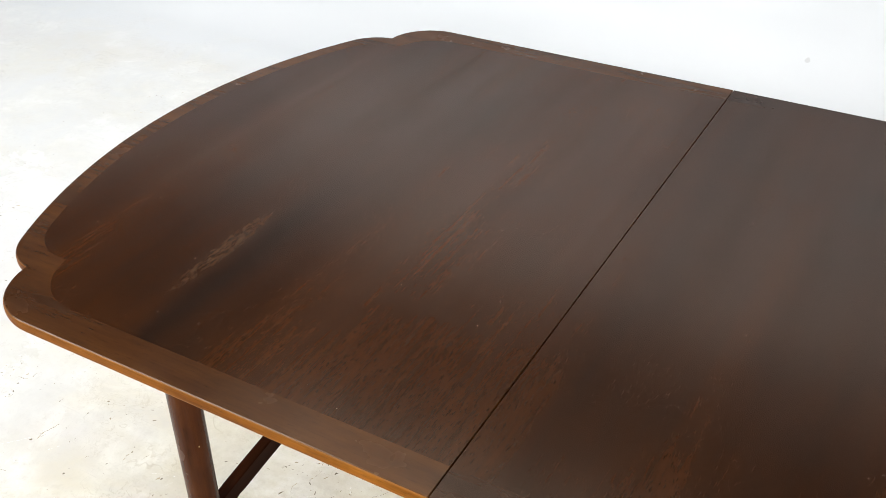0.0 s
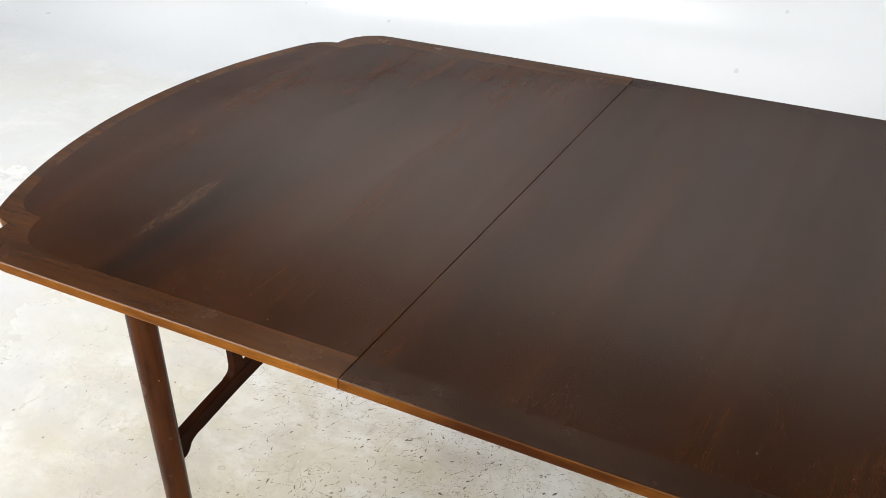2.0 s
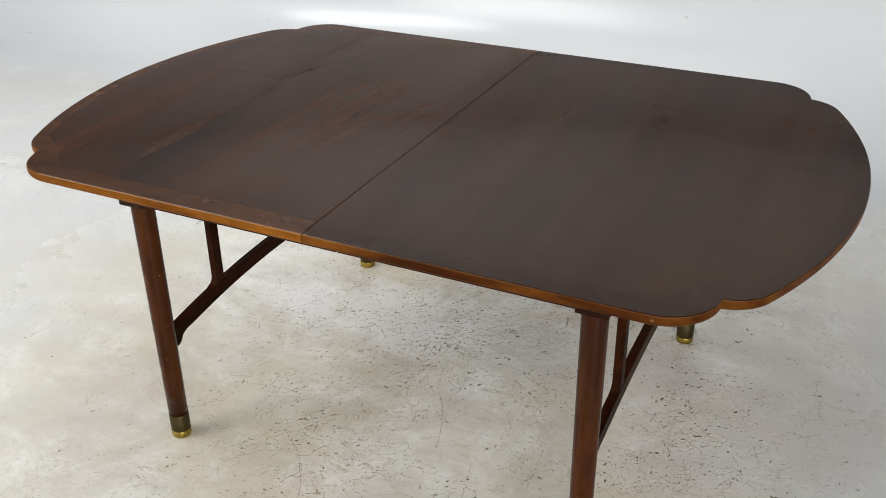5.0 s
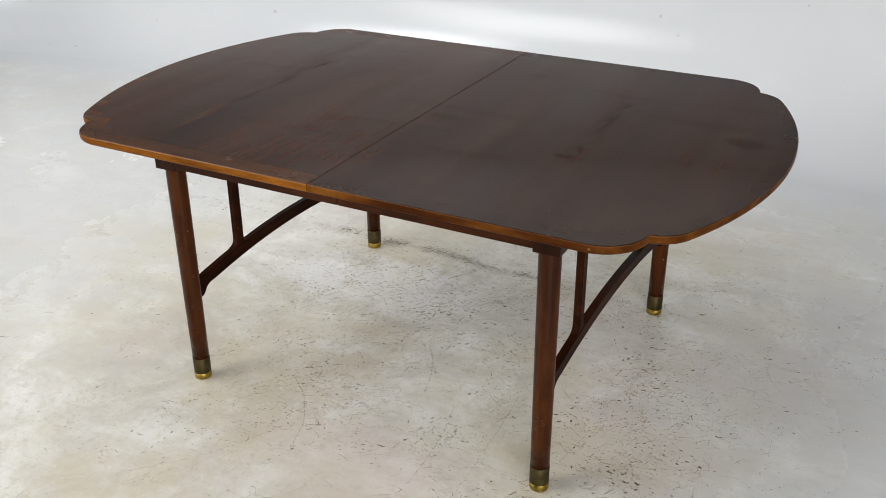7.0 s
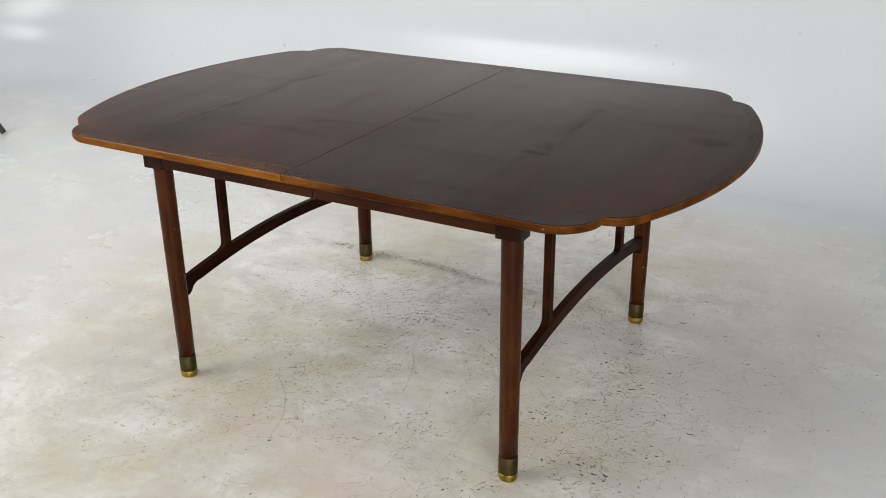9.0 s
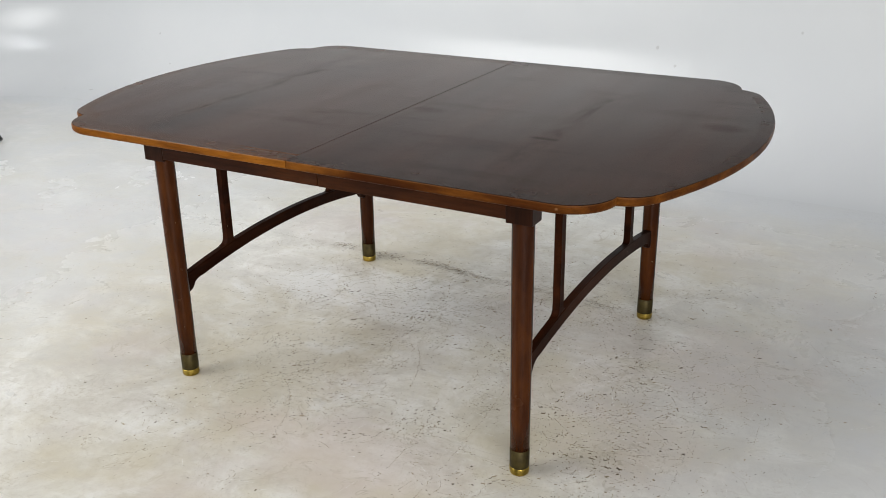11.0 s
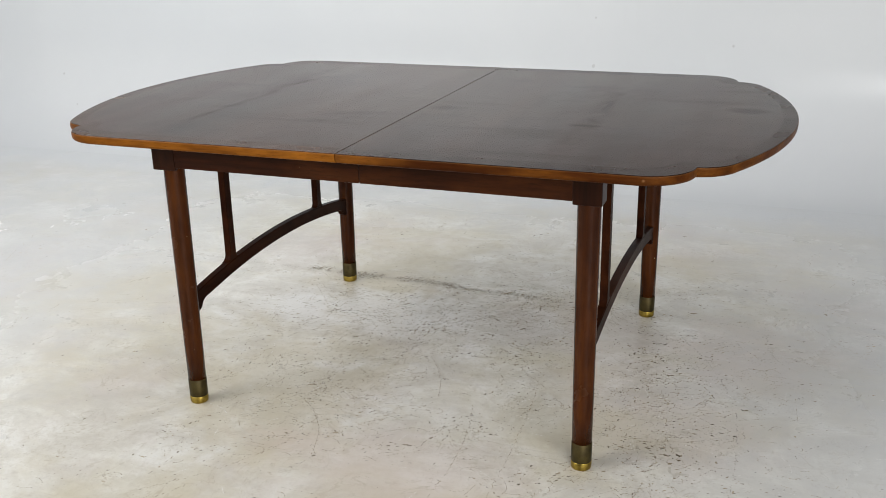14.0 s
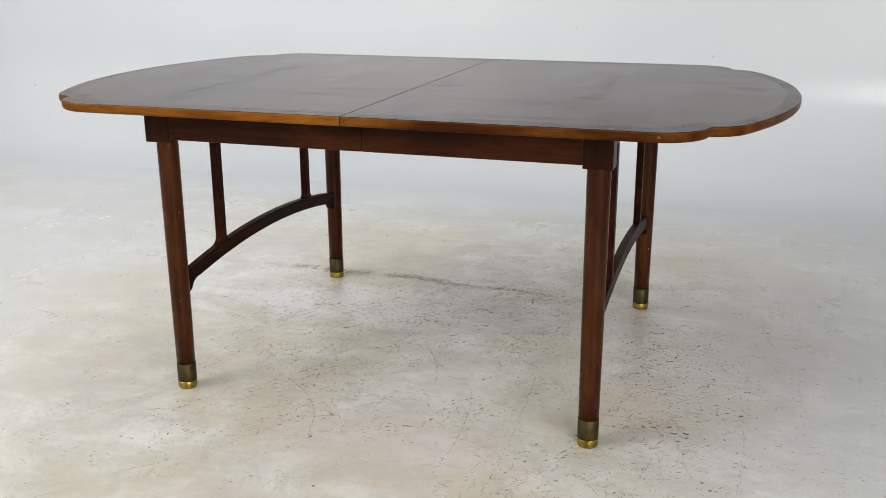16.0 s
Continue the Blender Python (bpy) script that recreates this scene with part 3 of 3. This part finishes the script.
for sx in (-1, 1):
    cx, w = (LEG_X if sx > 0 else -0.511), 0.0105
    part("arched_stretcher", stacked([arch_ring(cx - w, 0.002), arch_ring(cx - w + 0.002, 0), arch_ring(cx + w - 0.002, 0), arch_ring(cx + w, 0.002)]), M_ARCH, table, "very dark arched end stretcher")
    for py in (-0.257, 0.257):
        w2 = 0.0095
        part("upright_post", stacked([post_ring(cx - w2, py, 0.002), post_ring(cx - w2 + 0.002, py, 0), post_ring(cx + w2 - 0.002, py, 0), post_ring(cx + w2, py, 0.002)]), M_ARCH, table)
    part("end_rail", box(cx - 0.012, cx + 0.012, -LEG_Y + 0.02, LEG_Y - 0.02, 0.657, UNDER - 0.001), M_APRON, table)
    for sy in (-1, 1):
        cy = sy * LEG_Y
        part("corner_block", box(min(sx * 0.4905, sx * 0.5535), max(sx * 0.4905, sx * 0.5535), cy - 0.025, cy + 0.025, 0.637, UNDER - 0.0005), M_BLOCK, table)
        leg = part("leg", lathe([(0.0235, 0.690), (0.0235, 0.645), (0.0252, 0.6365), (0.0255, 0.62), (0.0248, 0.40), (0.0236, 0.15), (0.0230, 0.066)], cx, cy), M_LEG, table, "turned brown tapering wooden leg", True)
        part("ferrule", lathe([(0.0230, 0.0675), (0.0238, 0.0668), (0.0236, 0.021), (0.0234, 0.0195)], cx, cy), M_AGED, leg, "dull tarnished brass ferrule", True)
        part("foot_rim", lathe([(0.0234, 0.0195), (0.0240, 0.018), (0.0238, 0.004), (0.0225, 0.0008), (0.0215, 0.0)], cx, cy), M_BRASS, leg, "bright polished brass rim", True)
        part("apron_rail", box(min(sx * 0.0012, sx * 0.4905), max(sx * 0.0012, sx * 0.4905), cy + sy * 0.0135 - 0.011, cy + sy * 0.0135 + 0.011, 0.6445, UNDER - 0.001), M_APRON, table)
    # runner under the top
    part("slide_runner", box(min(sx * 0.003, sx * 0.48), max(sx * 0.003, sx * 0.48), -0.03, 0.03, 0.68, UNDER - 0.001), M_UNDER, table)


# ---- light stand beside the cove ----
def rod(a, b, r0, r1, sides=10):
    bm = bmesh.new()
    a, b = Vector(a), Vector(b)
    q = (b - a).to_track_quat("Z", "Y")
    rings = []
    for p, r in ((a, r0), (b, r1)):
        rings.append([bm.verts.new(p + q @ Vector((r * math.cos(2 * math.pi * k / sides), r * math.sin(2 * math.pi * k / sides), 0))) for k in range(sides)])
    for k in range(sides):
        bm.faces.new((rings[0][k], rings[0][(k + 1) % sides], rings[1][(k + 1) % sides], rings[1][k]))
    bm.faces.new(rings[0])
    bm.faces.new(rings[1])
    return bm


SX, SY = -3.68, 0.84
stand = tagged(new("light_stand"), "black metal studio light stand on three splayed legs", "light stand")
part("pole", rod((SX, SY, 0.12), (SX, SY, 1.95), 0.016, 0.012), M_BLACK, stand)
for k in range(3):
    a = math.atan2(0.075, 0.59) + k * 2 * math.pi / 3
    tip = (SX + 0.6 * math.cos(a), SY + 0.6 * math.sin(a))
    lg = part("leg", rod((SX + 0.02 * math.cos(a), SY + 0.02 * math.sin(a), 0.62), (*tip, 0.022), 0.011, 0.011), M_BLACK, stand)
    part("rubber_foot", rod((tip[0] - 0.03 * math.cos(a), tip[1] - 0.03 * math.sin(a), 0.052), (tip[0] + 0.006 * math.cos(a), tip[1] + 0.006 * math.sin(a), 0.012), 0.017, 0.015), M_BLACK, lg)


# ---- paint chips and scratches on the floor ----
def build_chips():
    rng = np.random.RandomState(4)
    verts, faces = [], []

    def chip(x, y, a, length, width, z):
        """One ragged flake: an uneven outline, longer than it is wide."""
        k = rng.randint(5, 10)
        base = len(verts)
        skew = rng.normal(0, 0.5)
        for j in range(k):
            t = 2 * math.pi * (j + 0.6 * rng.rand()) / k
            rr = 0.3 + 0.9 * rng.rand()
            u, v = math.cos(t) * length * rr, math.sin(t) * width * rr
            v += skew * width * (u / length) ** 2
            verts.append((x + u * math.cos(a) - v * math.sin(a), y + u * math.sin(a) + v * math.cos(a), z))
        faces.append(tuple(range(base, base + k)))

    def lay(name, material, label, category):
        me = mesh_from(name, verts, faces, material)
        tagged(new(name, me), label, category, kind="stuff")
        verts.clear()
        faces.clear()

    def worn(x, y):
        """How worn the paint is: most under and before the table, in drifts, and little towards the sides."""
        core = math.exp(-((x - 0.15) / (0.72 if x > 0.15 else 0.66)) ** 4 - ((y - 0.02) / 0.76) ** 4)
        d = noise.noise(Vector((x * 2.1, y * 2.1, 4.0))) + 0.7 * noise.noise(Vector((x * 6.0, y * 6.0, 9.0)))
        torn = math.exp(-((x + 0.42) / 0.34) ** 2 - ((y - 0.2) / 0.2) ** 2)
        return max(0.04, 0.40 + 0.62 * d) * (0.05 + 0.95 * core) + 0.35 * torn

    def flow(x, y):
        """The way in which things were dragged about, which turns slowly over the floor."""
        return 0.35 + 1.5 * noise.noise(Vector((x * 1.1, y * 1.1, 1.0)))

    def crack(x):
        return 0.54 - 0.022 * (x + 0.9) - (0.03 if x > -0.2 else 0.0) * min(1.0, (x + 0.2) * 2) + 0.006 * math.sin(x * 17)

    # trains of dashes, torn out along the drag
    made = 0
    while made < 3400:
        x, y = rng.uniform(-2.4, 2.2), rng.uniform(-1.9, 1.3)
        if rng.rand() > worn(x, y):
            continue
        made += 1
        a = flow(x, y) + rng.normal(0, 0.4) + (0.9 if rng.rand() < 0.4 else 0.0)
        bow, count = rng.normal(0, 4.0), 1 + int(6 * rng.rand() ** 2)
        size = 0.0018 + 0.0046 * rng.rand() ** 2
        for _ in range(count):
            length = size * rng.uniform(0.5, 1.5)
            chip(x + rng.normal(0, 0.004), y + rng.normal(0, 0.004), a + rng.normal(0, 0.3), length, length * rng.uniform(0.12, 0.45) + 0.0003, 0.0006)
            step = rng.uniform(0.008, 0.03)
            x, y, a = x + step * math.cos(a), y + step * math.sin(a), a + bow * step
    # fine grit between them
    for _ in range(14000):
        x, y = rng.uniform(-2.4, 2.2), rng.uniform(-2.0, 1.3)
        if rng.rand() < worn(x, y):
            length = 0.0008 + 0.0014 * rng.rand()
            chip(x, y, flow(x, y) + rng.normal(0, 0.7), length, length * rng.uniform(0.3, 0.7), 0.0005)
    # lone flakes on the cleaner floor
    for _ in range(170):
        x, y = rng.uniform(-2.6, 2.4), rng.uniform(-1.9, 1.2)
        length = 0.0015 + 0.003 * rng.rand() ** 2
        chip(x, y, rng.uniform(0, math.pi), length, length * rng.uniform(0.35, 0.7), 0.0006)
    # the deepest ones, by hand: place, half length, turn
    for x, y, length, a in ((0.69, 0.33, 0.006, 0.2), (0.51, 0.22, 0.008, -0.2), (0.70, -0.07, 0.005, -0.4), (-0.48, -0.76, 0.009, -0.3), (-0.87, -0.27, 0.009, 0.9), (-1.70, 0.17, 0.008, 0.4),
                            (-1.84, 0.31, 0.005, 0.0), (-1.39, -0.31, 0.010, 0.5), (1.17, 0.11, 0.006, 1.2), (0.70, -0.36, 0.010, -0.5), (-0.50, -0.88, 0.006, 0.0), (0.66, 0.52, 0.012, -0.1),
                            (0.25, 0.65, 0.006, 0.3), (-0.29, 0.25, 0.008, 0.2), (-0.81, 0.02, 0.008, 0.6), (0.07, -0.15, 0.007, 1.1)):
        chip(x, y, a, length, length * 0.38, 0.0008)
        chip(x + length * 0.8, y + length * 0.4, a + 0.5, length * 0.5, length * 0.25, 0.0008)
    # flakes strung along the old joint in the floor
    for _ in range(1400):
        x = rng.uniform(-2.6, 0.9) if rng.rand() < 0.3 else rng.uniform(-0.75, 0.45)
        if noise.noise(Vector((x * 9.0, 0.0, 2.0))) < -0.3:
            continue
        k = 1.2 if -0.7 < x < -0.05 else 0.8 if -0.8 < x < 0.5 else 0.5
        chip(x, crack(x) + rng.normal(0, 0.013 * k), rng.normal(-0.02, 0.25), k * (0.003 + 0.009 * rng.rand() ** 2), k * (0.0006 + 0.0014 * rng.rand() ** 2), 0.0007)
    lay("paint_chips", M_CHIP, "small dark chips where the floor paint has flaked off", "paint chips")

    def scratch(x, y, a, bow, steps, step, wide, keep, z=0.0005):
        for _ in range(steps):
            if rng.rand() < keep:
                chip(x, y, a, step * 0.62, wide * rng.uniform(0.5, 1.2), z)
            x, y, a = x + step * math.cos(a), y + step * math.sin(a), a + bow * step

    # thin scratches, straight or bowed, broken up
    for _ in range(3600):
        x, y = rng.uniform(-2.2, 2.0), rng.uniform(-1.9, 1.3)
        if rng.rand() > 0.01 + worn(x, y) * 1.2:
            continue
        turn = flow(x, y) + rng.normal(0, 0.6) if rng.rand() < 0.6 else rng.uniform(0, math.pi)
        scratch(x, y, turn, rng.normal(0, 1.2), 3 + int(22 * rng.rand() ** 2), 0.008, 0.0007, 0.7)
    # crooked rims of lifted paint round the torn places
    for _ in range(16000):
        x, y = rng.uniform(-2.0, 1.9), rng.uniform(-1.7, 1.2)
        if rng.rand() < worn(x, y) * 1.3:
            scratch(x, y, flow(x, y) + rng.normal(0, 0.5), rng.normal(0, 45.0), rng.randint(3, 10), 0.0052, 0.0011, 0.93)
    # long old scratches: start, end, sideways bow, share that is left
    old = ((-0.27, -0.36, -0.10, -0.62, 0.035, 0.95), (0.33, -0.15, 0.35, -0.80, 0.01, 0.85), (0.00, -0.05, 0.09, -0.26, 0.012, 0.9), (0.19, -0.26, 0.23, -0.70, 0.02, 0.8),
           (-0.40, -0.88, -0.18, -0.58, -0.02, 0.8), (0.12, -0.55, 0.19, -0.39, 0.01, 0.9), (0.35, -0.45, 0.50, -0.48, 0.0, 0.85), (-0.72, -0.38, -0.70, -0.20, 0.0, 0.9),
           (-0.54, -0.36, -0.43, -0.18, 0.0, 0.9), (-0.36, -0.91, -0.31, -0.83, 0.0, 0.95), (-0.80, 0.01, -0.46, 0.08, 0.005, 0.8), (0.53, -0.37, 0.66, -0.36, 0.005, 0.9),
           (0.65, -0.59, 0.67, -0.49, 0.0, 0.95), (0.67, -0.49, 0.74, -0.49, 0.0, 0.9))
    side = ((0.99, 0.54, 1.28, 0.20, 0.0, 0.9), (1.04, 0.65, 1.14, 0.78, 0.0, 0.8), (0.84, -0.10, 0.85, -0.60, 0.012, 0.7), (0.89, 0.41, 0.96, 0.20, -0.02, 0.8),
            (0.65, 0.33, 0.83, -0.06, 0.02, 0.7), (-0.99, 0.525, -0.2, 0.52, 0.004, 0.9), (-0.5, 0.535, 0.9, 0.46, 0.004, 0.95), (-2.5, 0.55, -0.9, 0.53, 0.0, 0.8))
    def long_scratch(x0, y0, x1, y1, bow, keep, wide):
        gap = math.hypot(x1 - x0, y1 - y0)
        count = int(gap / 0.007)
        a = math.atan2(y1 - y0, x1 - x0)
        for k in range(count):
            if noise.noise(Vector((k * 0.23, x0 * 7, y0 * 7))) * 0.6 + 0.5 > keep:
                continue
            u = (k + 0.5) / count
            if rng.rand() < 0.18:
                continue
            off = bow * math.sin(math.pi * u) + rng.normal(0, 0.0015)
            chip(x0 + (x1 - x0) * u - off * math.sin(a), y0 + (y1 - y0) * u + off * math.cos(a), a + rng.normal(0, 0.35), rng.uniform(0.002, 0.0055), wide * rng.uniform(0.5, 1.2), 0.0006)

    for row in old:
        long_scratch(*row, 0.0015)
    lay("floor_scratches", M_SCRATCH, "thin brown scratches and curled rims in the white floor paint", "scratches")
    # fresh scratches, down to the white undercoat
    for _ in range(2200):
        x, y = rng.uniform(-1.6, 1.6), rng.uniform(-1.6, 1.1)
        if rng.rand() < 0.03 + worn(x, y):
            scratch(x, y, flow(x, y) + rng.normal(0, 0.9), rng.normal(0, 6.0), rng.randint(3, 12), 0.007, 0.0008, 0.85)
    lay("pale_scratches", M_PALE, "short pale scratches showing the white undercoat of the floor", "scratches")
    for row in side:
        long_scratch(*row, 0.0018)
    lay("faint_scratches", M_FAINT, "long faint grey scratches in the white floor paint", "scratches")


build_chips()
